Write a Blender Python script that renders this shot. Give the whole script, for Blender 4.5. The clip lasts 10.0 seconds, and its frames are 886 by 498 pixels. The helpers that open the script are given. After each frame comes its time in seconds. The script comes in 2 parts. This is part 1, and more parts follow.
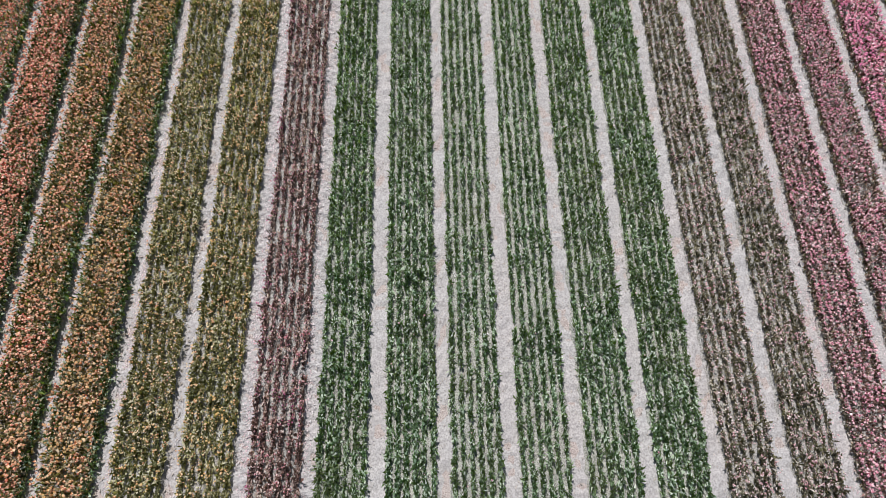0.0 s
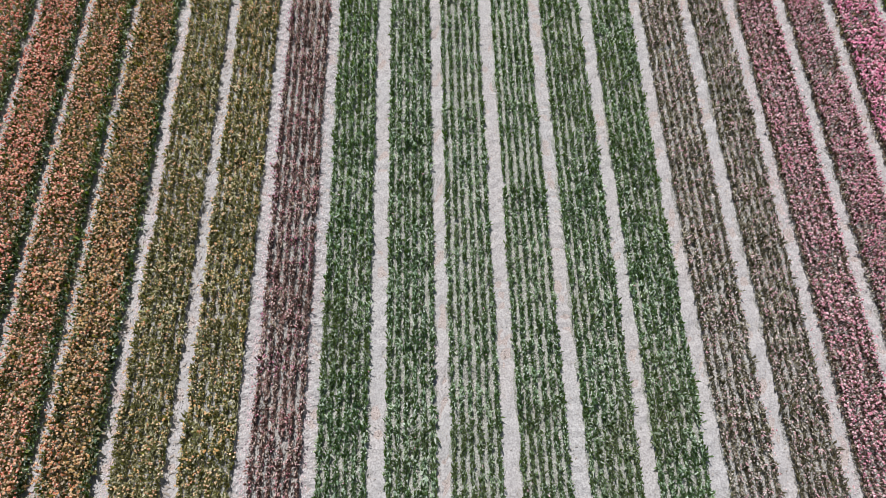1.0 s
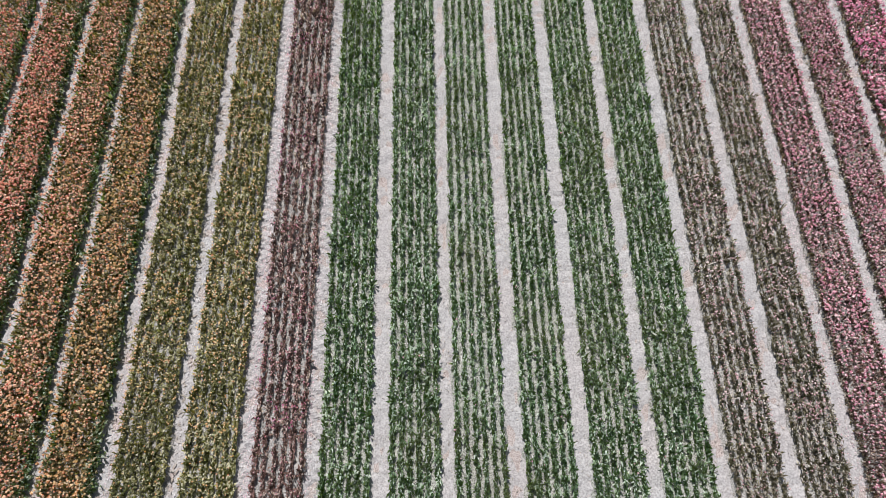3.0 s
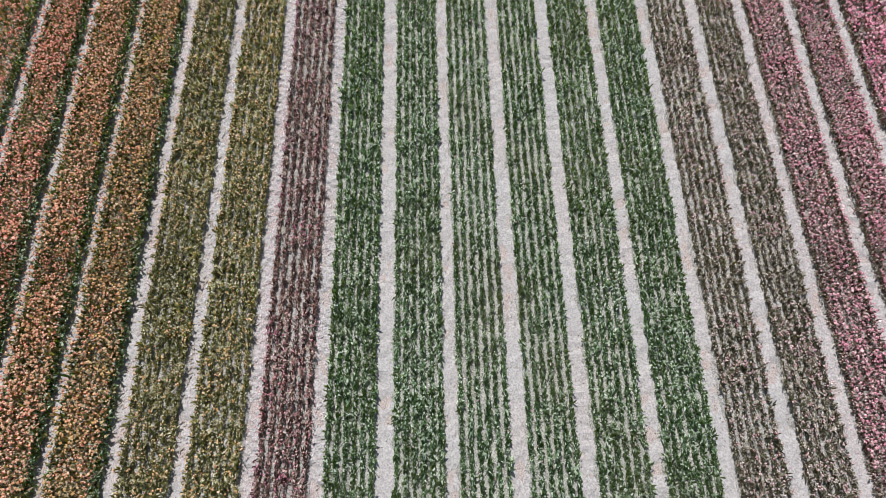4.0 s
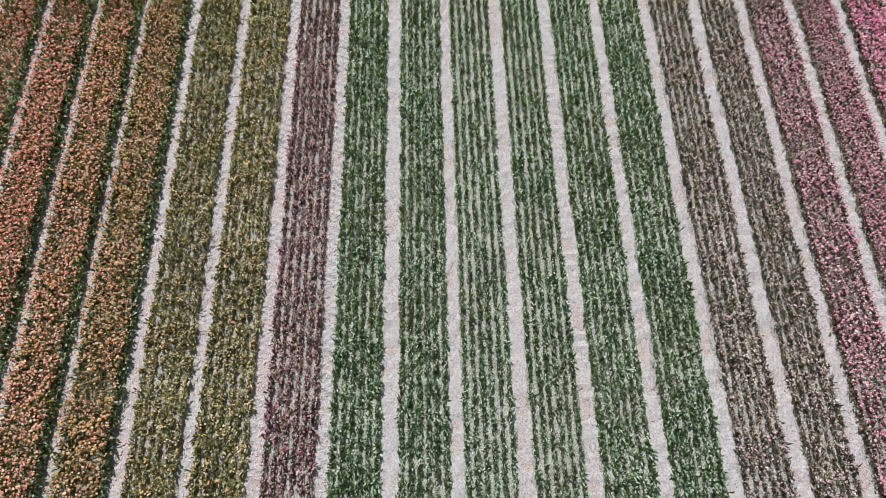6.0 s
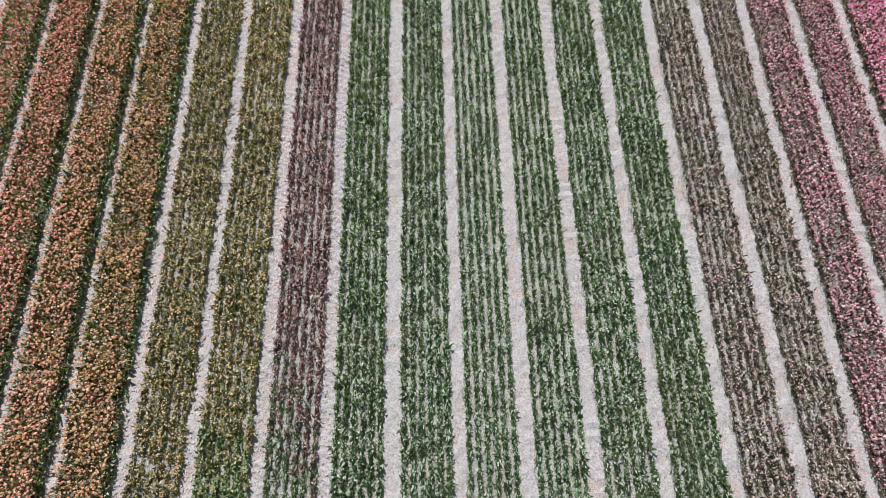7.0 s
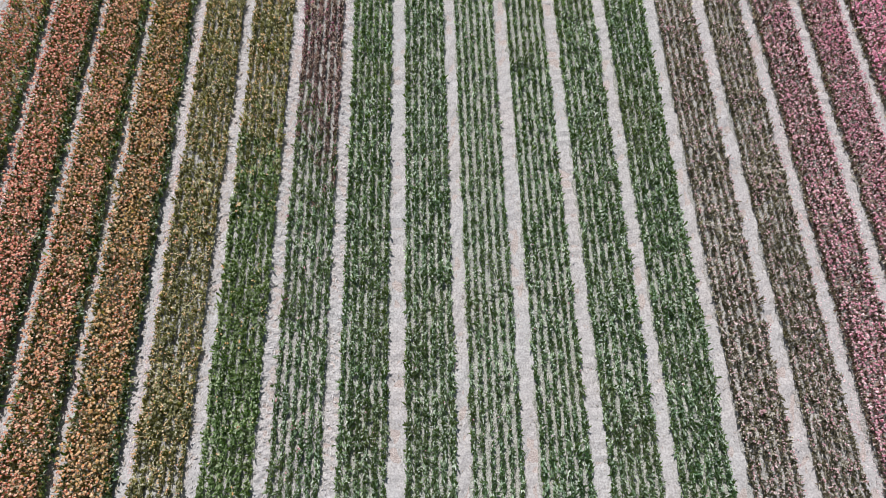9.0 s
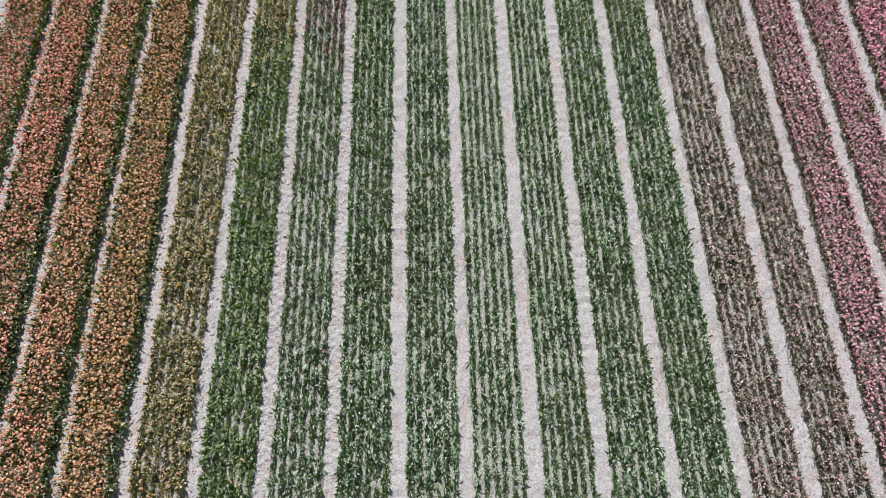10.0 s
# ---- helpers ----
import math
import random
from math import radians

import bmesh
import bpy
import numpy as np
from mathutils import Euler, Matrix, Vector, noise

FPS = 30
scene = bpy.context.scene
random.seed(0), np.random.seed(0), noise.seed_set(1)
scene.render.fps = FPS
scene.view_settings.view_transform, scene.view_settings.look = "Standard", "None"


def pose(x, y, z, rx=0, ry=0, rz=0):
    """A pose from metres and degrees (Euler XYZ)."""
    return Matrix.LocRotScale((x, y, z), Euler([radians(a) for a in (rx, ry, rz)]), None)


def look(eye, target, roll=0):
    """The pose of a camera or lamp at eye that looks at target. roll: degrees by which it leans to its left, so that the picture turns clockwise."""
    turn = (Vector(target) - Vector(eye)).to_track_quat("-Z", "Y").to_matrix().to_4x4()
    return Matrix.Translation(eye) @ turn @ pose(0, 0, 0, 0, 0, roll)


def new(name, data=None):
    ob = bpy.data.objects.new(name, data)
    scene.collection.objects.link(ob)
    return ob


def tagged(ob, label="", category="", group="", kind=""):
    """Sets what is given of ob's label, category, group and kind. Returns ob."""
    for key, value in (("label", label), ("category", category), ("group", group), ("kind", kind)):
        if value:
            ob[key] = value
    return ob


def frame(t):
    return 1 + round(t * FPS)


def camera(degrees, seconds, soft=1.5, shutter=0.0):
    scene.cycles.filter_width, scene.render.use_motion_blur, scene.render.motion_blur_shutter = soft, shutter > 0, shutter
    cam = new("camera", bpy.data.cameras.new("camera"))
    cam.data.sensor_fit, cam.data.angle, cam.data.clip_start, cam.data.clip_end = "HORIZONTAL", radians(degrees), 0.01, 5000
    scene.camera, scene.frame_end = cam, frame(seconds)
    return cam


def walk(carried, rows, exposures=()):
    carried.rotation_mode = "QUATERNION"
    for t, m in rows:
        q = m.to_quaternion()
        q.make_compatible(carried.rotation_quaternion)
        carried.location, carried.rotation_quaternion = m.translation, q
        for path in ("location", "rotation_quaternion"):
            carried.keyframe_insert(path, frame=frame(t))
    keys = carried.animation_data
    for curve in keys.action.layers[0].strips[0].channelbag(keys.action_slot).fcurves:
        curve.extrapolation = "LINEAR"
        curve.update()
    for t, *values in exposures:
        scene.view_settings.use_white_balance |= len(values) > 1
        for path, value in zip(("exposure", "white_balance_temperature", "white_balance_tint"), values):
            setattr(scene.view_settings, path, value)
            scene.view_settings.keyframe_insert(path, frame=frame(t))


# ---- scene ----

def aim(x, y, z, yaw, pitch, roll):
    """A camera pose: yaw to the left from +y, pitch up, roll as in look(), in degrees."""
    a, b = radians(yaw), radians(pitch)
    ahead = Vector((-math.sin(a) * math.cos(b), math.cos(a) * math.cos(b), math.sin(b)))
    return look((x, y, z), Vector((x, y, z)) + ahead, roll)


# The camera: flown backwards along the beds, about 14.5 m above the field.
cam = camera(71.0, 10.0, soft=0.75)
walk(cam, [
    (0, aim(-0.102, 1.676, 14.654, -1.687, -67.581, 0.555)),
    (0.5, aim(-0.088, -0.162, 14.646, -1.620, -67.435, 0.480)),
    (1, aim(-0.083, -2.263, 14.634, -1.549, -67.338, 0.365)),
    (1.5, aim(-0.088, -4.591, 14.608, -1.404, -67.300, 0.279)),
    (2, aim(-0.090, -6.968, 14.578, -1.324, -67.308, 0.164)),
    (2.5, aim(-0.114, -9.348, 14.568, -1.262, -67.327, 0.060)),
    (3, aim(-0.139, -11.681, 14.570, -1.173, -67.352, 0.051)),
    (4.5, aim(-0.288, -18.308, 14.575, -1.364, -67.348, 0.127)),
    (5, aim(-0.313, -20.417, 14.585, -1.349, -67.352, 0.117)),
    (5.5, aim(-0.336, -22.522, 14.602, -1.337, -67.365, 0.086)),
    (7, aim(-0.390, -28.683, 14.670, -1.189, -67.350, -0.100)),
    (7.5, aim(-0.420, -30.704, 14.670, -1.150, -67.340, -0.176)),
    (8, aim(-0.437, -32.672, 14.652, -1.122, -67.321, -0.231)),
    (8.5, aim(-0.449, -34.634, 14.641, -1.093, -67.303, -0.233)),
    (9, aim(-0.478, -36.520, 14.621, -1.084, -67.292, -0.217)),
    (9.5, aim(-0.516, -38.403, 14.600, -1.113, -67.270, -0.190)),
    (10, aim(-0.526, -40.277, 14.592, -1.178, -67.223, -0.149)),
], exposures=[(0.0, -0.04), (1.6, 0.01), (10.0, 0.01)])

# ---- light ----
SUN_ELEVATION, SUN_AZIMUTH = radians(56), radians(-16)  # azimuth: from +y towards +x
world = bpy.data.worlds.new("sky")
scene.world = world
world.use_nodes = True
sky = world.node_tree.nodes.new("ShaderNodeTexSky")
sky.sky_type, sky.sun_disc = "NISHITA", False
sky.sun_elevation, sky.sun_rotation = SUN_ELEVATION, SUN_AZIMUTH
world.node_tree.links.new(sky.outputs[0], world.node_tree.nodes["Background"].inputs[0])
world.node_tree.nodes["Background"].inputs[1].default_value = 0.05
sun = new("sun", bpy.data.lights.new("sun", "SUN"))
sun.data.energy, sun.data.angle, sun.data.color = 5.0, radians(0.6), (1.0, 0.972, 0.95)
toward = Vector((math.sin(SUN_AZIMUTH) * math.cos(SUN_ELEVATION), math.cos(SUN_AZIMUTH) * math.cos(SUN_ELEVATION), math.sin(SUN_ELEVATION)))
sun.matrix_world = look(toward * 60, (0, 0, 0))


# ---- materials ----
def shader(name, roughness=0.8, specular=0.3):
    mat = bpy.data.materials.new(name)
    mat.use_nodes = True
    bsdf = mat.node_tree.nodes["Principled BSDF"]
    bsdf.inputs["Roughness"].default_value = roughness
    bsdf.inputs["Specular IOR Level"].default_value = specular
    return mat, mat.node_tree, bsdf


def node(tree, kind, **inputs):
    n = tree.nodes.new(kind)
    for key, value in inputs.items():
        if hasattr(value, "links") and hasattr(value, "is_linked"):
            tree.links.new(value, n.inputs[key])
        else:
            n.inputs[key].default_value = value
    return n


def noise_at(tree, coords, scale, detail=4.0, rough=0.6):
    n = node(tree, "ShaderNodeTexNoise", Vector=coords, Scale=scale, Detail=detail, Roughness=rough)
    return n.outputs["Fac"]


def ramp(tree, fac, stops, interpolation="LINEAR"):
    n = tree.nodes.new("ShaderNodeValToRGB")
    n.color_ramp.interpolation = interpolation
    tree.links.new(fac, n.inputs[0])
    while len(n.color_ramp.elements) < len(stops):
        n.color_ramp.elements.new(0.5)
    for e, (p, c) in zip(n.color_ramp.elements, stops):
        e.position, e.color = p, (*c, 1)
    return n.outputs[0]


def mix(tree, fac, a, b, blend="MIX"):
    n = tree.nodes.new("ShaderNodeMix")
    n.data_type, n.blend_type = "RGBA", blend
    for socket, value in ((n.inputs[0], fac), (n.inputs[6], a), (n.inputs[7], b)):
        if hasattr(value, "is_linked"):
            tree.links.new(value, socket)
        else:
            socket.default_value = value if isinstance(value, float) else (*value, 1)
    return n.outputs[2]


def number(tree, op, a, b):
    n = tree.nodes.new("ShaderNodeMath")
    n.operation = op
    for socket, value in zip(n.inputs, (a, b)):
        if hasattr(value, "is_linked"):
            tree.links.new(value, socket)
        else:
            socket.default_value = value
    return n.outputs[0]


def place_of(tree):
    return tree.nodes.new("ShaderNodeNewGeometry").outputs["Position"]


def chance(tree):
    """A random number for each leaf or blossom, whether joined or an object of its own."""
    island = tree.nodes.new("ShaderNodeNewGeometry").outputs["Random Per Island"]
    own = tree.nodes.new("ShaderNodeObjectInfo").outputs["Random"]
    return number(tree, "FRACT", number(tree, "ADD", island, own), 0.0)


def soil(name, pale, dark, damp, fine=38.0, lumpy=1.0):
    """Dry sandy soil: pale crust, darker low spots between crumbs and clods, broad damp or trodden stains."""
    mat, tree, bsdf = shader(name, 0.95, 0.1)
    at = place_of(tree)
    crumbs = noise_at(tree, at, fine, 5.0, 0.62)
    clods = noise_at(tree, at, 11.0, 4.0, 0.6)
    broad = noise_at(tree, at, 0.7, 3.0, 0.55)
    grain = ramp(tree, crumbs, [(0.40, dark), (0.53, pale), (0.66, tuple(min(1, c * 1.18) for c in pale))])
    tint = noise_at(tree, at, 0.45, 2.0, 0.5)
    grain = mix(tree, ramp(tree, tint, [(0.35, (0, 0, 0)), (0.65, (0.8, 0.8, 0.8))]), mix(tree, 0.5, grain, (0.98, 0.92, 0.92), "MULTIPLY"), mix(tree, 0.5, grain, (0.92, 0.97, 1.0), "MULTIPLY"))
    stain = mix(tree, ramp(tree, broad, [(0.45, (0, 0, 0)), (0.75, (0.55, 0.55, 0.55))]), grain, damp)
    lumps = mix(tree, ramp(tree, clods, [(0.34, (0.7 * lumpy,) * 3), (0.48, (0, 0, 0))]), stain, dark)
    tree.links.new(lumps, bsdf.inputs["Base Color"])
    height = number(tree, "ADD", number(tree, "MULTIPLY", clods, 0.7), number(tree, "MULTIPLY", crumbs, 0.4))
    bump = node(tree, "ShaderNodeBump", Strength=lumpy, Distance=0.035, Height=height)
    tree.links.new(bump.outputs[0], bsdf.inputs["Normal"])
    return mat


def shine_through(mat, tree, bsdf, tone, share):
    """Lets part of the light pass through a thin leaf or petal."""
    thin = tree.nodes.new("ShaderNodeBsdfTranslucent")
    tree.links.new(tone, thin.inputs["Color"])
    blend = tree.nodes.new("ShaderNodeMixShader")
    blend.inputs[0].default_value = share
    tree.links.new(bsdf.outputs[0], blend.inputs[1])
    tree.links.new(thin.outputs[0], blend.inputs[2])
    tree.links.new(blend.outputs[0], tree.nodes["Material Output"].inputs["Surface"])
    return mat


def leafage(name, tones, rough=0.42, loose=False, glow=(0.31, 0.56, 0.008), dry=(0.13, 0.12, 0.06)):
    """Waxy leaves: a tone for each leaf, patches of tone over the bed, a paler bloom."""
    mat, tree, bsdf = shader(name, rough, 0.45)
    at = place_of(tree)
    b, c = tones[1], tones[-2]
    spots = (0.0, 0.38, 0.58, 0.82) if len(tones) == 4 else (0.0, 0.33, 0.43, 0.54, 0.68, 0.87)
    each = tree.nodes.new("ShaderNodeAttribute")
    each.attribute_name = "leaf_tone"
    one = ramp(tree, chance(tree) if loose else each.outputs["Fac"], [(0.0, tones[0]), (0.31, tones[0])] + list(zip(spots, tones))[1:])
    patch = noise_at(tree, at, 0.9, 3.0, 0.6)
    both = mix(tree, ramp(tree, patch, [(0.4, (0, 0, 0)), (0.7, (0.3, 0.3, 0.3))]), one, b)
    tired = noise_at(tree, at, 0.33, 3.0, 0.65)
    both = mix(tree, ramp(tree, tired, [(0.48, (0, 0, 0)), (0.68, (0.5, 0.5, 0.5))]), both, dry)
    streak = noise_at(tree, at, 60.0, 2.0, 0.5)
    tone = mix(tree, ramp(tree, streak, [(0.48, (0, 0, 0)), (0.72, (0.22, 0.22, 0.22))]), both, c)
    tree.links.new(tone, bsdf.inputs["Base Color"])
    ripple = node(tree, "ShaderNodeBump", Strength=1.0, Distance=0.02, Height=noise_at(tree, at, 34.0, 2.0, 0.5))
    tree.links.new(ripple.outputs[0], bsdf.inputs["Normal"])
    passed = tone if loose else mix(tree, 0.65, mix(tree, 1.0, tone, (1.6, 1.9, 0.2), "MULTIPLY"), glow)
    return shine_through(mat, tree, bsdf, passed, 0.36)


def petals(name, tones, other, share=0.5, lift=0.0, pale=(0.98, 0.80, 0.56)):
    """Petals: a tone for each blossom, with drifts of another tone along the bed. lift: how far it pales into a painted
    highlight.
    """
    mat, tree, bsdf = shader(name, 0.4, 0.5)
    at = place_of(tree)
    luck = chance(tree)
    stops = [(i / len(tones), t) for i, t in enumerate(tones)]
    one = mix(tree, lift, ramp(tree, luck, stops), pale)
    two = mix(tree, 0.75, one, other)
    drift = noise_at(tree, at, 1.7, 3.0, 0.6)
    tone = mix(tree, ramp(tree, drift, [(0.46, (0, 0, 0)), (0.66, (share * 2, share * 2, share * 2))]), one, two)
    vein = noise_at(tree, at, 90.0, 2.0, 0.5)
    tone = mix(tree, ramp(tree, vein, [(0.4, (0, 0, 0)), (0.75, (0.15, 0.15, 0.15))]), tone, (0.85, 0.75, 0.6))
    tree.links.new(tone, bsdf.inputs["Base Color"])
    return shine_through(mat, tree, bsdf, tone, 0.36)


mat_straw = leafage("dry_scrap", [(0.55, 0.50, 0.47), (0.66, 0.62, 0.60), (0.60, 0.54, 0.50), (0.50, 0.43, 0.38)], 0.8, True)
mat_bleached = leafage("bleached_scrap", [(0.74, 0.71, 0.72), (0.84, 0.82, 0.84), (0.80, 0.76, 0.78), (0.68, 0.64, 0.64)], 0.8, True)
PALE, HOLLOW, DAMP = (0.50, 0.44, 0.42), (0.30, 0.25, 0.235), (0.43, 0.385, 0.375)
mat_ground = soil("dry_soil", PALE, HOLLOW, DAMP)
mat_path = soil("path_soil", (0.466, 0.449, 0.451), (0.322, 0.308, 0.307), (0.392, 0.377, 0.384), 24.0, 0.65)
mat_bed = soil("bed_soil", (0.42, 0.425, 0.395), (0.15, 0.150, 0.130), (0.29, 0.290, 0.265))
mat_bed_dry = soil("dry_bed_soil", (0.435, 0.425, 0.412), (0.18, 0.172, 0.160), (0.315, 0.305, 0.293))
# First tones paint in the shade between leaves; last ones glints and bleached leaves.
LEAF = {
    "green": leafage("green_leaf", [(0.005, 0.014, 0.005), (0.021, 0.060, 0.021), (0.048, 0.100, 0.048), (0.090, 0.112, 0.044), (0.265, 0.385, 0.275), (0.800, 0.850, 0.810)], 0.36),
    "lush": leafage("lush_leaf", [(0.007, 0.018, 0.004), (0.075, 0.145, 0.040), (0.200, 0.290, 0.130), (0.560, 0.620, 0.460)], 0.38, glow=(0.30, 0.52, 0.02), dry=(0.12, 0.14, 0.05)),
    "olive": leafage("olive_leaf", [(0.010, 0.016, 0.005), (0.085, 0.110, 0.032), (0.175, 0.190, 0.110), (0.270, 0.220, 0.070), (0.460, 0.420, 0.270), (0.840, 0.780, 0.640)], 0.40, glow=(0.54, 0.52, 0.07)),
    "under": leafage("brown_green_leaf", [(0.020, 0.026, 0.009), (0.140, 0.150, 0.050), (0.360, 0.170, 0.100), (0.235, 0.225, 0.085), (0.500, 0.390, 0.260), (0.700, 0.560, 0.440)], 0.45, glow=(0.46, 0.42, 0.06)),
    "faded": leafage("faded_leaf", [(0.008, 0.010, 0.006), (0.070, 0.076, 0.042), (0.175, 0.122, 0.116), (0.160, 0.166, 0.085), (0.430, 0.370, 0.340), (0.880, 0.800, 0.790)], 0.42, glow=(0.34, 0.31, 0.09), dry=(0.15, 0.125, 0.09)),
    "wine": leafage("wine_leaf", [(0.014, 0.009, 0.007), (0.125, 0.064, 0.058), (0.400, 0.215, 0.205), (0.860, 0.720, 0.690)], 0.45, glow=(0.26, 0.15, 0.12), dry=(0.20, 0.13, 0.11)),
}
TONES = {
    "red": ([(0.42, 0.030, 0.030), (0.66, 0.075, 0.060), (0.86, 0.23, 0.16), (0.93, 0.52, 0.42), (0.68, 0.10, 0.07)], (0.80, 0.36, 0.22), 0.5),
    "salmon": ([(0.42, 0.045, 0.030), (0.66, 0.105, 0.065), (0.86, 0.30, 0.17), (0.94, 0.64, 0.44), (0.64, 0.10, 0.06)], (0.74, 0.43, 0.19), 0.5),
    "orange": ([(0.42, 0.070, 0.025), (0.66, 0.17, 0.055), (0.86, 0.40, 0.14), (0.95, 0.72, 0.44), (0.62, 0.13, 0.05)], (0.70, 0.50, 0.17), 0.5),
    "yellow": ([(0.70, 0.24, 0.06), (0.88, 0.54, 0.18), (0.96, 0.85, 0.58), (0.66, 0.20, 0.06)], (0.84, 0.55, 0.18), 0.5),
    "dull": ([(0.40, 0.07, 0.08), (0.64, 0.24, 0.22), (0.94, 0.76, 0.66), (0.46, 0.08, 0.11)], (0.66, 0.16, 0.24), 0.4),
    "blush": ([(0.44, 0.17, 0.17), (0.70, 0.42, 0.40), (0.94, 0.84, 0.80), (0.40, 0.13, 0.15)], (0.70, 0.28, 0.38), 0.4),
    "magenta": ([(0.40, 0.03, 0.15), (0.60, 0.11, 0.29), (0.84, 0.50, 0.62), (0.36, 0.03, 0.12)], (0.60, 0.11, 0.32), 0.4),
    "shed": ([(0.86, 0.56, 0.64), (0.93, 0.76, 0.80), (0.96, 0.87, 0.88), (0.82, 0.48, 0.58)], (0.90, 0.72, 0.80), 0.4),
    "rose": ([(0.36, 0.045, 0.12), (0.58, 0.10, 0.22), (0.80, 0.29, 0.40), (0.96, 0.70, 0.74), (0.50, 0.07, 0.16)], (0.78, 0.28, 0.42), 0.5),
    "pink": ([(0.84, 0.16, 0.38), (0.94, 0.38, 0.56), (0.98, 0.70, 0.79), (0.80, 0.12, 0.31)], (0.94, 0.30, 0.58), 0.5),
}
WARM = ("red", "salmon", "orange", "yellow")
PETAL = {key: petals(key + "_petal", *tones) for key, tones in TONES.items()}
# Paler petal colours that paint a sunlit highlight onto the blossoms.
PALE_HIGHLIGHT = {key: petals(key + "_petal_highlight", *tones, lift=0.25 if key == "magenta" else 0.82, pale=(0.98, 0.80, 0.56) if key in WARM else (0.97, 0.80, 0.82)) for key, tones in TONES.items()}


# ---- building ----
def mesh_of(name, verts, tris, mats, which=None, smooth=False, tones=None, leaves=1):
    """A mesh of triangles from arrays. tones: gives each leaf (two triangles) a random number, most of them that of their plant."""
    me = bpy.data.meshes.new(name)
    me.vertices.add(len(verts))
    me.vertices.foreach_set("co", np.asarray(verts, np.float32).ravel())
    me.loops.add(len(tris) * 3)
    me.loops.foreach_set("vertex_index", np.asarray(tris, np.int32).ravel())
    me.polygons.add(len(tris))
    me.polygons.foreach_set("loop_start", np.arange(len(tris), dtype=np.int32) * 3)
    for m in mats:
        me.materials.append(m)
    if which is not None:
        me.polygons.foreach_set("material_index", np.asarray(which, np.int32))
    me.polygons.foreach_set("use_smooth", np.full(len(tris), smooth))
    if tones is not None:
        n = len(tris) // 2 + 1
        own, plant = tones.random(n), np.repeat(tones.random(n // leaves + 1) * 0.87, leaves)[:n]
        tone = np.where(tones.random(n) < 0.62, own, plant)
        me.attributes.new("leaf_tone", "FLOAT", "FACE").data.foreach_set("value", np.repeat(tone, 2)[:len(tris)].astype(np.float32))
    me.update(calc_edges=True)
    return me


def part(name, mesh, parent, label="", kind=""):
    ob = new(name, mesh)
    ob.parent = parent
    return tagged(ob, label, "", "", kind)


def wave(rng, n=6, low=0.15, high=1.6):
    """A smooth random function of one variable, about -1 to 1."""
    f, p, a = rng.uniform(low, high, n), rng.uniform(0, 6.28, n), rng.uniform(0.4, 1, n)
    return lambda y: (a[:, None] * np.sin(f[:, None] * np.ravel(y)[None] * 2.2 + p[:, None])).sum(0) / a.sum() * 1.6


def leaf(rng, length, width, rise, turn):
    """One lance-shaped leaf that rises from the base and bends outwards."""
    out, up = length * (1 - rise * 0.6), length * rise
    half, twist, droop = width / 2, rng.uniform(-0.9, 0.9), rng.uniform(0.45, 0.88)
    v = [(0, 0, 0), (out * 0.42, -half, up * 0.64 - half * twist), (out * 0.42, half, up * 0.64 + half * twist), (out, 0, up * droop)]
    v = np.array(v) @ np.array([[math.cos(turn), math.sin(turn), 0], [-math.sin(turn), math.cos(turn), 0], [0, 0, 1]])
    return v, np.array([(0, 1, 2), (1, 3, 2)])


def foliage(rng, leaves, size, slim, rise, along, arch, band):
    """A tuft of leaves of one plant. along: how firmly the leaves keep to the line of the row; arch: the share of taller leaves that lean across it."""
    vs, ts, at, first = [], [], 0, rng.uniform(0, 6.28)
    for i in range(leaves):
        turn, tall, bend, luck = first + i * 2.4 + rng.uniform(-0.4, 0.4), 1.0, 1.0, rng.random()
        if luck < along:
            turn, tall, bend = math.pi * (0.5 + i % 2) + rng.normal(0, 0.33), 1.15, 0.75
        elif luck < along + arch:
            turn, tall, bend = math.pi * (i % 2) + rng.normal(0, 0.5), 1.2, 1.1
        v, t = leaf(rng, size * tall * rng.uniform(0.6, 1.25), size * slim * rng.uniform(0.7, 1.35), min(1.3, rise * bend * rng.uniform(0.7, 1.3)), turn)
        v[:, :2] += rng.uniform(-1, 1, 2) * (band, 0.05)
        vs.append(v), ts.append(t + at)
        at += len(v)
    return np.concatenate(vs), np.concatenate(ts)


def crown(leaves):
    """Triangles at the soil that join the feet of a tuft's leaves into one plant."""
    return np.array([(0, 4 * i, 4 * i + 4) for i in range(1, leaves - 1)] or [(0, 4, 1)])


def blossom(rng, height, radius, open_):
    """A cup of petals with a hollow top, on a three-sided stalk."""
    ring = np.arange(5) * 2 * math.pi / 5 + rng.uniform(0, 6)
    tall = radius * rng.uniform(1.5, 1.9)
    lean = rng.normal(0, 0.02, 2)
    v = [(lean[0], lean[1], height - tall * 0.55)]
    for r, z in ((radius, height - tall * 0.1), (radius * open_, height + tall * 0.45)):
        v += [(lean[0] + r * math.cos(a) * rng.uniform(0.88, 1.1), lean[1] + r * math.sin(a) * rng.uniform(0.88, 1.1), z + rng.uniform(-0.006, 0.006)) for a in ring]
    v.append((lean[0], lean[1], height + tall * 0.12))
    t = []
    for i in range(5):
        j = (i + 1) % 5
        t += [(0, 1 + j, 1 + i), (1 + i, 1 + j, 6 + j), (1 + i, 6 + j, 6 + i), (6 + i, 6 + j, 11)]
    return np.array(v), np.array(t)


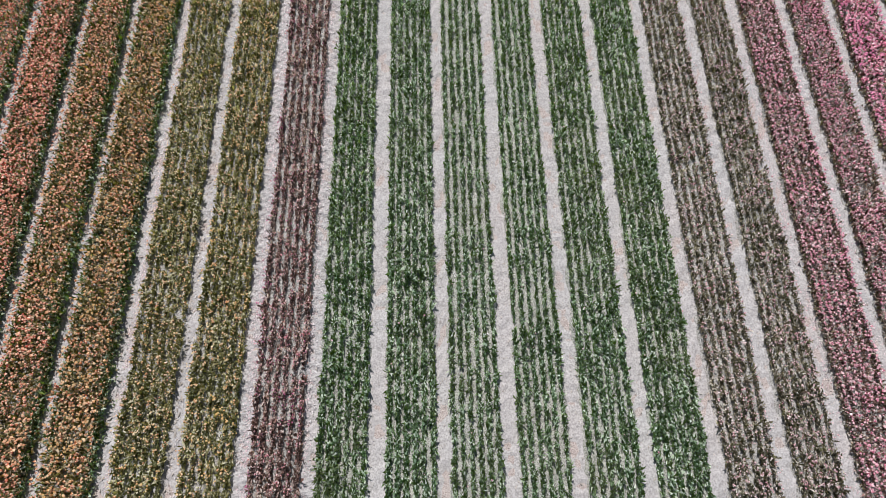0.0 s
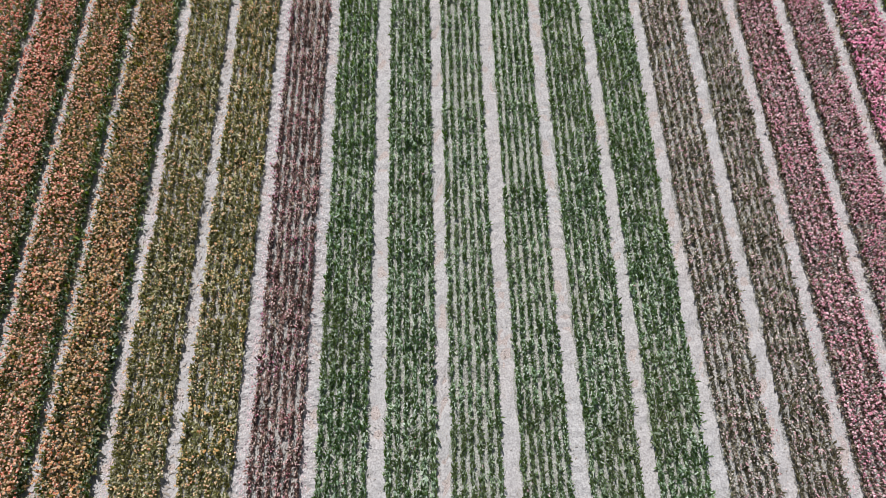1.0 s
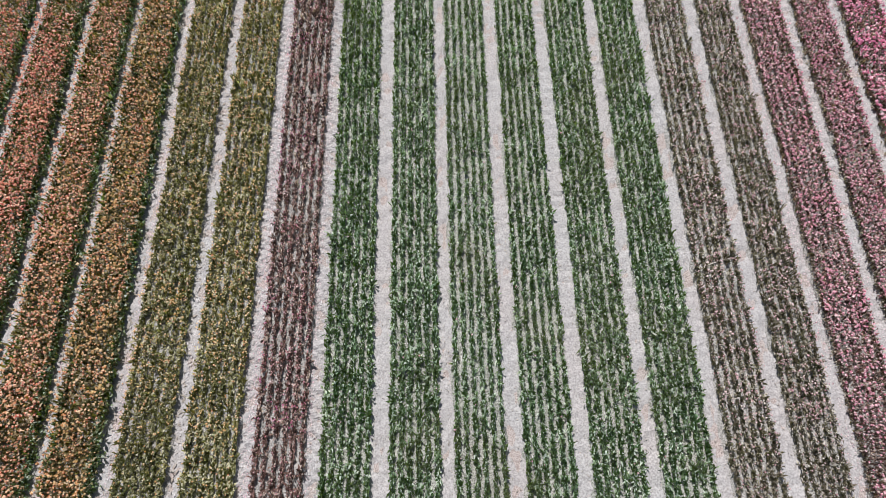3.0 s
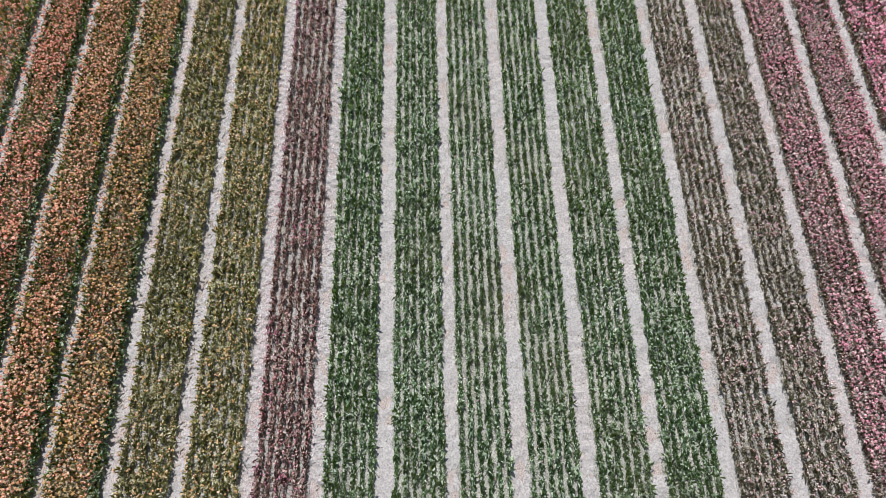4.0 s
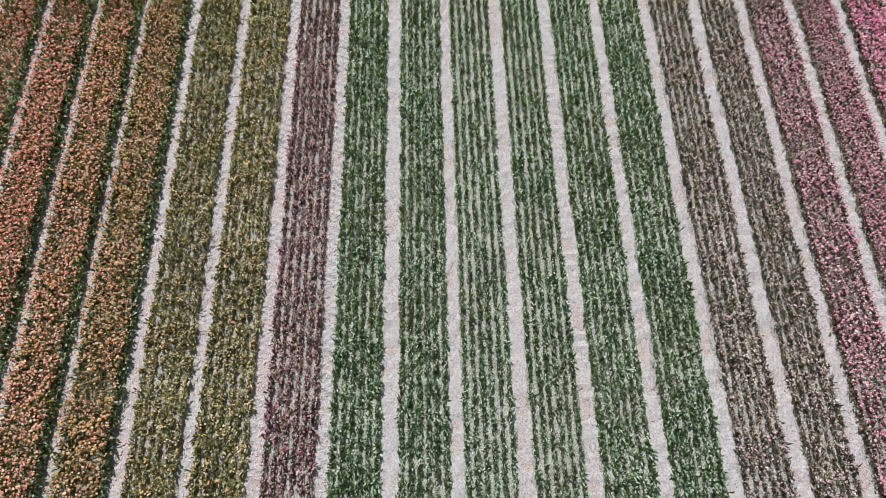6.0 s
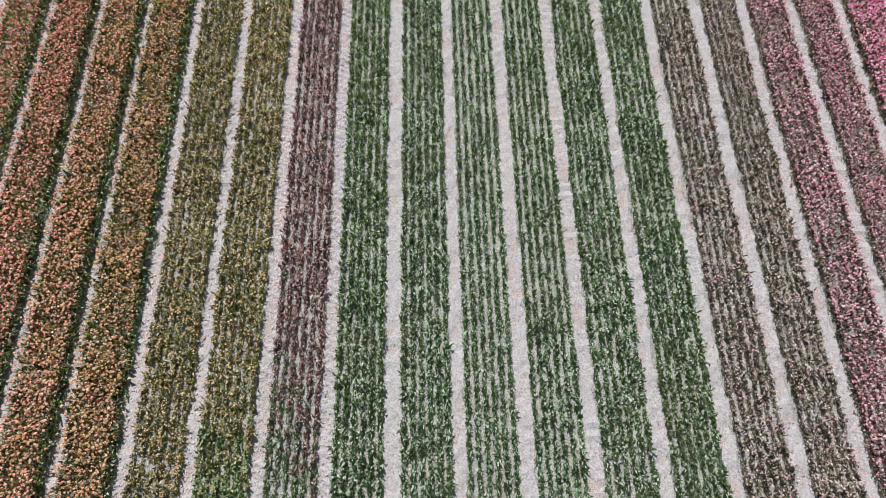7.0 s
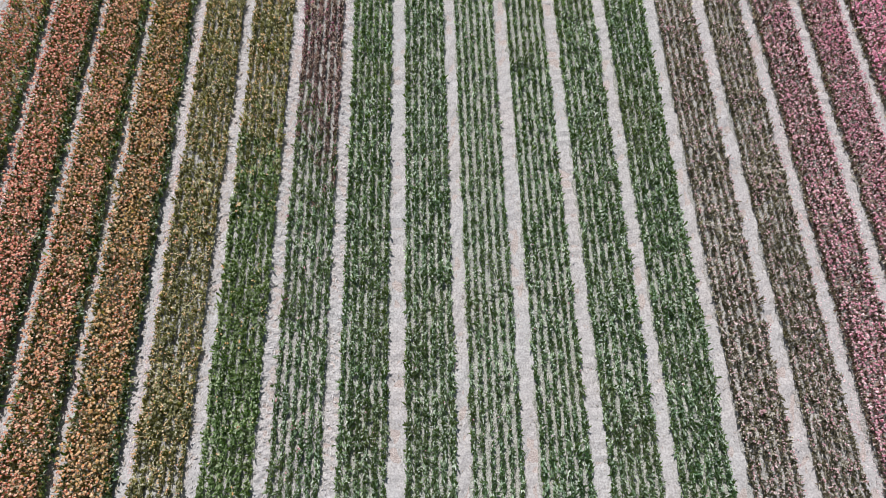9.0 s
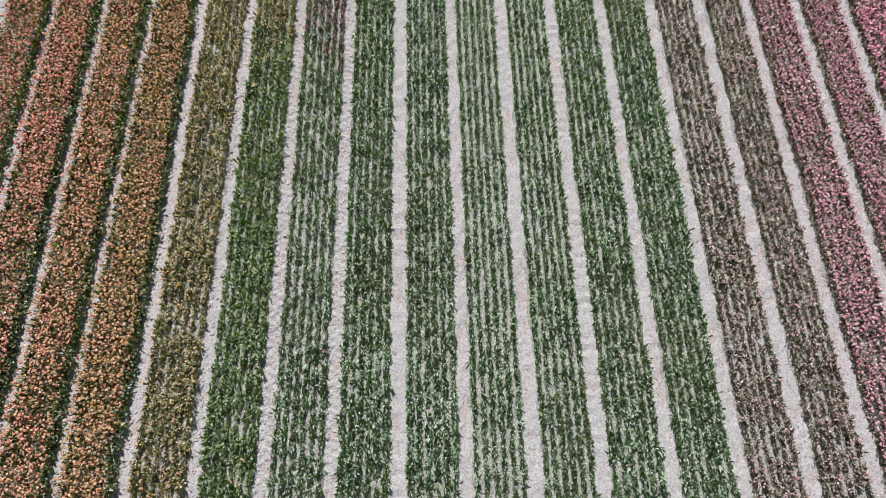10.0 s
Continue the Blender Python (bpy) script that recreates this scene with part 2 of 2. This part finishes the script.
def bud(rng, height, radius):
    """A closed, rounded blossom of four uneven petals."""
    ring = np.arange(4) * math.pi / 2 + rng.uniform(0, 6)
    tall, lean = radius * rng.uniform(1.6, 2.3), rng.normal(0, 0.025, 2)
    v = [(lean[0], lean[1], height - tall * 0.6)]
    v += [(lean[0] + radius * math.cos(a) * rng.uniform(0.75, 1.45), lean[1] + radius * math.sin(a) * rng.uniform(0.75, 1.45), height + rng.uniform(-0.5, 0.5) * radius) for a in ring]
    v.append((lean[0] + rng.uniform(-0.5, 0.5) * radius, lean[1] + rng.uniform(-0.5, 0.5) * radius, height + tall * rng.uniform(0.2, 0.45)))
    t = []
    for i in range(4):
        t += [(0, 1 + (i + 1) % 4, 1 + i), (1 + i, 1 + (i + 1) % 4, 5)]
    return np.array(v), np.array(t)


def stalk(height):
    r = 0.007
    v = [(r * math.cos(a), r * math.sin(a), 0.0) for a in (0.3, 2.4, 4.5)] + [(0, 0, height)]
    return np.array(v), np.array([(0, 1, 3), (1, 2, 3), (2, 0, 3)])


def scatter(shapes, where):
    """Many copies of shapes (lists of vertices and triangles) at rows of x, y, z, turn, size, tilt_x, tilt_y, as one set of arrays."""
    vs, ts, at = [], [], 0
    pick = where[:, 7].astype(int)
    for k, (v, t) in enumerate(shapes):
        w = where[pick == k]
        if not len(w):
            continue
        c, s = np.cos(w[:, 3])[:, None], np.sin(w[:, 3])[:, None]
        x = (v[None, :, 0] * c - v[None, :, 1] * s) * w[:, 4:5]
        y = (v[None, :, 0] * s + v[None, :, 1] * c) * w[:, 4:5]
        z = v[None, :, 2] * w[:, 4:5]
        x, y = x + z * w[:, 5:6], y + z * w[:, 6:7]
        vs.append(np.stack([x + w[:, 0:1], y + w[:, 1:2], z + w[:, 2:3]], -1).reshape(-1, 3))
        ts.append((t[None] + at + np.arange(len(w))[:, None, None] * len(v)).reshape(-1, 3))
        at += len(w) * len(v)
    return (np.concatenate(vs), np.concatenate(ts)) if vs else (np.zeros((0, 3)), np.zeros((0, 3), int))


def sheet(xs, ys, height):
    """A grid of triangles over xs by ys with heights from a function of the two."""
    gx, gy = np.meshgrid(xs, ys, indexing="ij")
    v = np.stack([gx, gy, height(gx, gy)], -1).reshape(-1, 3)
    i = (np.arange(len(xs) - 1)[:, None] * len(ys) + np.arange(len(ys) - 1)[None]).ravel()
    q = np.stack([i, i + len(ys), i + len(ys) + 1, i + 1], -1)
    return v, np.concatenate([q[:, [0, 1, 2]], q[:, [0, 2, 3]]])


# ---- the field ----
PITCH, SOUTH, NORTH = 1.5, -41.2, 16.6
PATHS, BEDS = range(-9, 11), range(-9, 10)
SHIFT = {-8: 0.03, -7: 0.05, -6: -0.02, -5: -0.05, -4: -0.03, -3: -0.02, -2: -0.015, -1: -0.02, 0: -0.01, 1: 0.0, 2: 0.0, 3: 0.025, 4: 0.045, 5: 0.05, 6: -0.02, 7: -0.03, 8: -0.09}
WIDTH = {-6: 0.33, -5: 0.36, -4: 0.29, -3: 0.30, -2: 0.28, -1: 0.36, 0: 0.27, 1: 0.32, 2: 0.32, 3: 0.31, 4: 0.32, 5: 0.34, 6: 0.33}


def path_x(k):
    return PITCH * k + SHIFT.get(k, 0.0)


def path_width(k):
    return WIDTH.get(k, 0.36)


# The ground, out to the horizon.
v, t = sheet(np.array([-2600, -600, -120, -40, -16, 0, 16, 40, 120, 600, 2600.0]), np.array([-2600, -600, -120, -60, -20, 0, 20, 60, 120, 600, 2600.0]), lambda x, y: x * 0 - 0.03)
tagged(new("ground", mesh_of("ground", v, t, [mat_ground])), "flat pale dry sandy soil of the open field", "ground", kind="structure")


def rough(rng, scale=1.0):
    """Relief of trodden soil as a sum of waves in both directions."""
    k = rng.normal(0, 1, (14, 2)) * np.linspace(4, 26, 14)[:, None]
    p, a = rng.uniform(0, 6.28, 14), 0.010 * scale / np.linspace(1, 3, 14)
    return lambda x, y: sum(a[i] * np.sin(k[i, 0] * x + k[i, 1] * y + p[i]) for i in range(14))


def patchwork(rng):
    """Soft uneven patches about half a metre across, of mean 0."""
    k, p = rng.normal(0, 1, (16, 2)) * rng.uniform(2, 9, (16, 1)), rng.uniform(0, 6.28, 16)
    return lambda x, y: sum(np.sin(k[i, 0] * x + k[i, 1] * y + p[i]) for i in range(16)) / 2.83


def build_path(k):
    """A trodden strip of soil between two beds; some keep the prints of tyre lugs."""
    rng = np.random.default_rng(500 + k)
    relief = rough(rng)
    lugs = k in (-3, -2)
    ys = np.arange(SOUTH, NORTH + 0.01, 0.05 if lugs else 0.15)
    xs = path_x(k) + np.linspace(-0.30, 0.30, 11 if lugs else 8)

    def height(x, y):
        u = (x - path_x(k)) / 0.2
        h = relief(x, y) - 0.015 * np.cos(u * 1.5)
        if lugs:
            h = h + 0.013 * np.clip(np.sin(y * 2 * math.pi / 0.19 + np.sign(u) * 0.9 + u * 1.2) * 2, -1, 1) * np.exp(-((np.abs(u) - 0.4) / 0.4) ** 2)
        return h
    v, t = sheet(xs, ys, height)
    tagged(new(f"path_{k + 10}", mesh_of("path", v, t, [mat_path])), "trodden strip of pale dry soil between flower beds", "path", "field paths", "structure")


for k in PATHS:
    build_path(k)

# What grows on each bed, from the west to the east: leaf and petal kinds, the form of the plants, plants a metre of row,
# and the share of plants in bloom at points along the bed.
DENSE = dict(leaves=2, size=0.27, slim=0.19, rise=0.98, along=0.0, arch=0.0, band=0.040, spread=0.050, lean=0.07, per=50.0, tall=0.34, bloom=0.0285, edge=0.05)
GREEN = dict(leaves=16, size=0.180, slim=0.185, rise=1.02, along=0.72, arch=0.13, band=0.042, spread=0.011, lean=0.12, per=14.0, tall=0.22, bloom=0.018, edge=0.04)
OPEN = dict(GREEN, size=0.165, along=0.74, arch=0.13, band=0.034, spread=0.009)
THIN = dict(GREEN, leaves=14, size=0.165, along=0.68, arch=0.14, band=0.041, spread=0.011, tall=0.23, bloom=0.0195, twin=True)
PLAN = {
    -9: dict(DENSE, leaf="under", petal="red", per=30.0, bloom=0.033, share=[(-43, 0.97), (20, 0.97)]),
    -8: dict(DENSE, leaf="under", petal="red", share=[(-43, 0.90), (20, 0.90)]),
    -7: dict(DENSE, leaf="under", petal="salmon", share=[(-43, 0.88), (-2, 0.85), (8, 0.7), (20, 0.75)]),
    -6: dict(DENSE, leaf="under", petal="orange", share=[(-43, 0.82), (-2, 0.76), (8, 0.65), (20, 0.7)]),
    -5: dict(GREEN, twin=True, bloom=0.020, slim=0.20, along=0.5, band=0.050, spread=0.016, leaf="olive", petal="yellow", share=[(-43, 0.7), (-15, 0.7), (20, 0.8)]),
    -4: dict(GREEN, twin=True, band=0.052, spread=0.017, bloom=0.020, slim=0.20, along=0.5, leaf="olive", south=("lush", -27.6, -27.6, 0.9), petal="yellow", share=[(-43, 0.04), (-30, 0.08), (-25, 0.6), (-20, 0.75), (20, 0.85)]),
    -3: dict(THIN, leaves=16, band=0.048, leaf="wine", drift="magenta", south=("green", -25.9, -27.6, 1.0), petal="dull", share=[(-43, 0.02), (-27.5, 0.04), (-25, 0.35), (-22, 0.85), (20, 0.9)]),
    -2: dict(GREEN, leaf="green", petal="blush", share=[(-43, 0.025), (20, 0.025)]),
    -1: dict(GREEN, leaf="green", petal="blush", share=[(-43, 0.025), (20, 0.025)]),
    0: dict(OPEN, leaf="green", petal="blush", share=[(-43, 0.025), (20, 0.025)]),
    1: dict(OPEN, size=0.175, band=0.030, spread=0.008, leaf="green", petal="blush", share=[(-43, 0.025), (20, 0.025)]),
    2: dict(GREEN, leaf="green", petal="blush", share=[(-43, 0.025), (20, 0.025)]),
    3: dict(GREEN, leaf="green", petal="blush", share=[(-43, 0.025), (20, 0.025)]),
    4: dict(THIN, leaf="faded", petal="blush", share=[(-43, 0.8), (20, 0.8)]),
    5: dict(THIN, leaf="faded", petal="blush", share=[(-43, 0.8), (20, 0.8)]),
    6: dict(DENSE, leaf="wine", petal="rose", leaves=3, tall=0.20, bloom=0.0265, size=0.17, spread=0.032, share=[(-43, 0.8), (20, 0.8)]),
    7: dict(DENSE, leaf="wine", petal="rose", tall=0.22, bloom=0.0270, size=0.19, spread=0.042, share=[(-43, 0.93), (20, 0.93)]),
    8: dict(DENSE, leaf="wine", petal="pink", tall=0.25, bloom=0.0325, size=0.21, share=[(-43, 1.0), (20, 1.0)]),
    9: dict(DENSE, leaf="under", petal="pink", tall=0.30, per=32.0, bloom=0.037, share=[(-43, 1.0), (20, 1.0)]),
}
LABELS = {
    "red": "long bed of dense red and salmon tulips in full bloom",
    "salmon": "long bed of dense salmon-orange tulips in full bloom",
    "orange": "long bed of dense orange tulips in full bloom",
    "yellow": "long bed of olive leaves with scattered yellow-orange tulips",
    "dull": "long bed of fading dark red tulips in pale soil",
    "blush": "long bed of faded pale pink tulips over bare soil",
    "rose": "long bed of rose-pink tulips past their best",
    "pink": "long bed of dense bright pink tulips in bloom",
}
SINGLE_NORTH = -10.0  # southwards from here, for a metre or two, each plant is an object of its own


def build_bed(b):
    plan = PLAN[b]
    rng = np.random.default_rng(900 + b)
    west, east = path_x(b) + path_width(b) / 2, path_x(b + 1) - path_width(b + 1) / 2
    x0, wide = (west + east) / 2, east - west
    gap = (wide - 0.07) / 5.65
    green = plan["petal"] == "blush" and plan["leaf"] == "green"
    bed = tagged(new("tulip_bed"), "long bed of deep green tulip leaves, blooms already gone" if green else LABELS[plan["petal"]], "flower bed", "tulip beds")
    bed.location = (x0, 0, 0)
    relief = rough(rng, 1.2)

    def height(x, y):
        return 0.035 * np.clip((wide / 2 - 0.03 - np.abs(x)) / 0.05, -2.5, 1) + relief(x, y)
    half = wide / 2
    v, t = sheet(np.array([-half - 0.08, -half, -half + 0.09, -0.3, -0.1, 0.1, 0.3, half - 0.09, half, half + 0.08]), np.arange(SOUTH, NORTH + 0.01, 0.30), height)
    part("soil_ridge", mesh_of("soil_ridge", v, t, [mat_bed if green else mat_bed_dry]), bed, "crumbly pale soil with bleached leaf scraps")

    # Plants in several forms, used over and over.
    forms = 14
    tufts = [foliage(rng, plan["leaves"], plan["size"], plan["slim"], plan["rise"], plan["along"], plan["arch"], plan["band"]) for _ in range(forms)]
    heads, buds, stalks = [], [], []
    for _ in range(forms):
        tall = plan["tall"] * rng.uniform(0.86, 1.1)
        heads.append(blossom(rng, tall, plan["bloom"] * rng.uniform(0.75, 1.0), rng.uniform(0.5, 0.9)))
        buds.append(bud(rng, tall, plan["bloom"] * rng.uniform(0.85, 1.15)))
        stalks.append(stalk(tall - plan["bloom"]))
    leaf_mat, petal_mat, highlight_mat = LEAF[plan["leaf"]], PETAL[plan["petal"]], PALE_HIGHLIGHT[plan["petal"]]
    tuft_meshes = [mesh_of("leaves", v, np.concatenate([t, crown(plan["leaves"])]), [leaf_mat], tones=rng, leaves=plan["leaves"]) for v, t in tufts]
    head_meshes = []
    # Highlight painted as paler faces on the upper and inner cup.
    for (v, t), (sv, st) in zip(heads, stalks):
        head_meshes.append(mesh_of("blossom", np.concatenate([v, sv]), np.concatenate([t, st + len(v)]), [petal_mat, leaf_mat, highlight_mat], [2 if n % 4 == 2 or n % 8 == 3 else 0 for n in range(len(t))] + [1] * len(st)))
    patchy, vigour, spots = wave(rng, 8, 0.3, 2.5), wave(rng, 6, 0.3, 1.8), wave(rng, 7, 0.4, 2.2)
    quilt = patchwork(rng)
    ys_share, p_share = np.array(plan["share"]).T
    for r in range(6):
        dx = (r - 2.5) * gap
        sway = wave(rng, 5, 0.15, 0.9)
        thin = wave(rng, 9, 0.4, 3.5)
        n = int((NORTH - SOUTH) * plan["per"])
        y = SOUTH + (np.arange(n) + rng.uniform(-0.45, 0.45, n)) * (NORTH - SOUTH) / n
        y = y[rng.random(n) > 0.03 + 0.16 * np.clip(thin(y), 0, 1)]
        n = len(y)
        x = dx + rng.normal(0, plan["spread"], n) * (0.75 if r in (0, 5) else 1.0) + 0.005 * sway(y)
        where = np.zeros((n, 8))
        where[:, 0], where[:, 1], where[:, 2] = x, y, height(x, y) - 0.006
        where[:, 3] = rng.uniform(0, 6.28, n) if plan["along"] == 0 else rng.normal(0, 0.18, n) + math.pi * rng.integers(0, 2, n)
        where[:, 4] = rng.uniform(0.6, 1.3, n) * (1 + 0.07 * vigour(y))
        where[:, 5:7] = rng.normal(0, plan["lean"], (n, 2))
        where[:, 5] += ((r == 5) * (0.2 if plan["along"] == 0 else 1.0) - (r == 0) * 1.0) * plan["edge"]
        where[:, 7] = rng.integers(0, forms, n)
        share = np.interp(y, ys_share, p_share) * (1 + 0.15 * patchy(y + 0.15 * r) + 0.38 * np.clip(quilt(x, y), -2, 0.2))
        in_bloom = rng.random(n) < share
        single = (y > SINGLE_NORTH - min(1.8, 46 / plan["per"])) & (y < SINGLE_NORTH)
        other, west_end, east_end, soft = plan.get("south", (plan["leaf"], -99.0, -99.0, 0.1))
        far = y < west_end + (east_end - west_end) * r / 5 + rng.normal(0, soft, n)
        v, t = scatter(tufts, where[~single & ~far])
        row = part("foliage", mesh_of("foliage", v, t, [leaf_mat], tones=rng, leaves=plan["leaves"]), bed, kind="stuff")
        if plan["along"] == 0 and r in (0, 5):  # a skirt of leaves down the flank of a tall bed, its shade deepened by darker colour
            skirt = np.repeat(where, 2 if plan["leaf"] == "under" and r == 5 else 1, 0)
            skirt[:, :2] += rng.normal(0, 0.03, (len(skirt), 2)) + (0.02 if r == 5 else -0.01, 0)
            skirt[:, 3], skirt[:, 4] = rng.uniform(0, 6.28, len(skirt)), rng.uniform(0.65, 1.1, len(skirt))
            skirt[:, 7] = rng.integers(0, forms, len(skirt))
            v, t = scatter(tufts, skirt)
            part("foliage", mesh_of("foliage", v, t, [LEAF["green" if plan["leaf"] == "under" else "faded"]], tones=rng, leaves=plan["leaves"]), bed, "leaves along the flank, toned darker for its shade", "stuff")
        if far.any():
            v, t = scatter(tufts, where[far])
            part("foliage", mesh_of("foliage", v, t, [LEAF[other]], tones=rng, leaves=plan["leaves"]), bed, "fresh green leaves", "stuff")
        flowers = where[in_bloom & ~single]
        if plan.get("twin"):  # a second, lower blossom beside many of the first
            more = np.repeat(flowers, 2, 0)[rng.random(2 * len(flowers)) < 0.75].copy()
            more[:, :2] += rng.normal(0, 0.045, (len(more), 2))
            more[:, 4] *= rng.uniform(0.7, 1.0, len(more))
            flowers = np.concatenate([flowers, more])
        drift = np.zeros(len(flowers), bool)
        if "drift" in plan:  # patches of another colour, most of all along the western edge
            drift = rng.random(len(flowers)) < np.clip(0.15 + 1.3 * spots(flowers[:, 1] + 0.12 * r) + (0.30 if r == 0 else -0.1 * r), 0.03, 0.95)
        for some, tint in ((~drift, plan["petal"]), (drift, plan.get("drift"))):
            if not some.any():
                continue
            v, t = scatter(buds, flowers[some])
            which = [0, 0, 0, 2, 0, 0, 0, 2] * (len(t) // 8)  # a painted highlight: two of the four upper faces are paler
            if r in (0, 5):
                sv, st = scatter(stalks, flowers[some])
                v, t, which = np.concatenate([v, sv]), np.concatenate([t, st + len(v)]), which + [1] * len(st)
            part("bloom", mesh_of("bloom", v, t, [PETAL[tint], leaf_mat, PALE_HIGHLIGHT[tint]], which), row, kind="stuff")
        for w, f in zip(where[single], in_bloom[single]):
            k = int(w[7])
            plant = part("tulip", tuft_meshes[k], bed)
            plant.rotation_mode = "QUATERNION"
            plant.location = w[:3]
            plant.rotation_quaternion = Vector((0, 0, 1)).rotation_difference(Vector((w[5], w[6], 1))) @ Euler((0, 0, w[3])).to_quaternion()
            plant.scale = (w[4],) * 3
            if f:
                part("blossom", head_meshes[k], plant)


for b in BEDS:
    build_bed(b)


# ---- litter on the soil ----
def litter(name, label, n, xs, low, high, mats, seed, turn=1.57, south=SOUTH, lift=0.0):
    """Small dry scraps, lying flat or curled, along lines at xs with a spread."""
    rng = np.random.default_rng(seed)
    scraps = []
    for _ in range(8):
        a, b, c = rng.uniform(low, high), rng.uniform(0.2, 0.4), rng.uniform(0.02, 0.10)
        scraps.append((np.array([(-a, 0, 0.0), (0, -a * b, a * c), (a, 0, 0.004), (0, a * b, a * c * 0.7)]), np.array([(0, 1, 3), (1, 2, 3)])))
    centre, spread = np.array(xs).T
    pick = rng.integers(0, len(centre), n)
    where = np.zeros((n, 8))
    where[:, 0] = centre[pick] + rng.normal(0, 1, n) * spread[pick]
    where[:, 1] = rng.uniform(south, NORTH, n)
    where[:, 2] = lift + rng.uniform(0.002, 0.014, n)
    where[:, 3], where[:, 4] = rng.normal(turn, 0.9, n), rng.uniform(0.7, 1.3, n)
    where[:, 7] = rng.integers(0, 8, n)
    v, t = scatter(scraps, where)
    tagged(new(name, mesh_of(name, v, t, mats, np.repeat(rng.random(n) * len(mats) * 0.65, 2).astype(int))), label, "litter", kind="stuff")


litter("straw", "bleached dry leaf scraps lying along the paths", 28000, [(path_x(k) + s * path_width(k) * 0.42, 0.07) for k in PATHS for s in (-1, 1)], 0.02, 0.05, [mat_straw], 71)
litter("fallen_petals", "fallen pale pink petals beside the dark red tulips", 10500, [(path_x(-3) + 0.10, 0.06), (path_x(-3) + 0.02, 0.09), (path_x(-2) - 0.12, 0.05)], 0.010, 0.020, [PETAL["shed"]], 72, south=-24.0)
litter("fallen_petals", "fallen pale pink petals beside the rose-pink tulips", 13000, [(path_x(6) + 0.1, 0.08), (path_x(7), 0.1), (path_x(8), 0.1)], 0.010, 0.020, [PETAL["shed"]], 75)
litter("fallen_petals", "fallen pale pink and salmon petals beside the dense tulips", 46000, [(path_x(-6) + 0.04, 0.09), (path_x(-7) + 0.04, 0.09), (path_x(-8) + 0.04, 0.09), (path_x(-5) + 0.1, 0.06)], 0.010, 0.020, [PETAL["shed"], PALE_HIGHLIGHT["salmon"]], 73)
litter("dry_leaves", "long bleached leaves drooping from the beds onto the paths", 5000, [(path_x(k) - path_width(k) * 0.3, 0.05) for k in range(-9, -3)], 0.04, 0.08, [mat_straw], 74, 0.3)
litter("straw", "bleached leaf scraps trodden into the tyre-marked paths", 4500, [(path_x(k) + 0.02, 0.10) for k in (-5, -4, -3, -2)], 0.02, 0.045, [mat_bleached], 76)
rows_between = [(path_x(b) + path_width(b) / 2 + (path_x(b + 1) - path_x(b) - path_width(b) / 2 - path_width(b + 1) / 2) * (0.035 + 0.93 * (g + 1) / 6), 0.025) for b in range(-5, 6) for g in range(5)]
litter("withered_leaves", "withered pale and brown leaves between the rows of plants", 22000, rows_between, 0.016, 0.045, [mat_straw, mat_bleached, LEAF["faded"]], 77, lift=0.035)
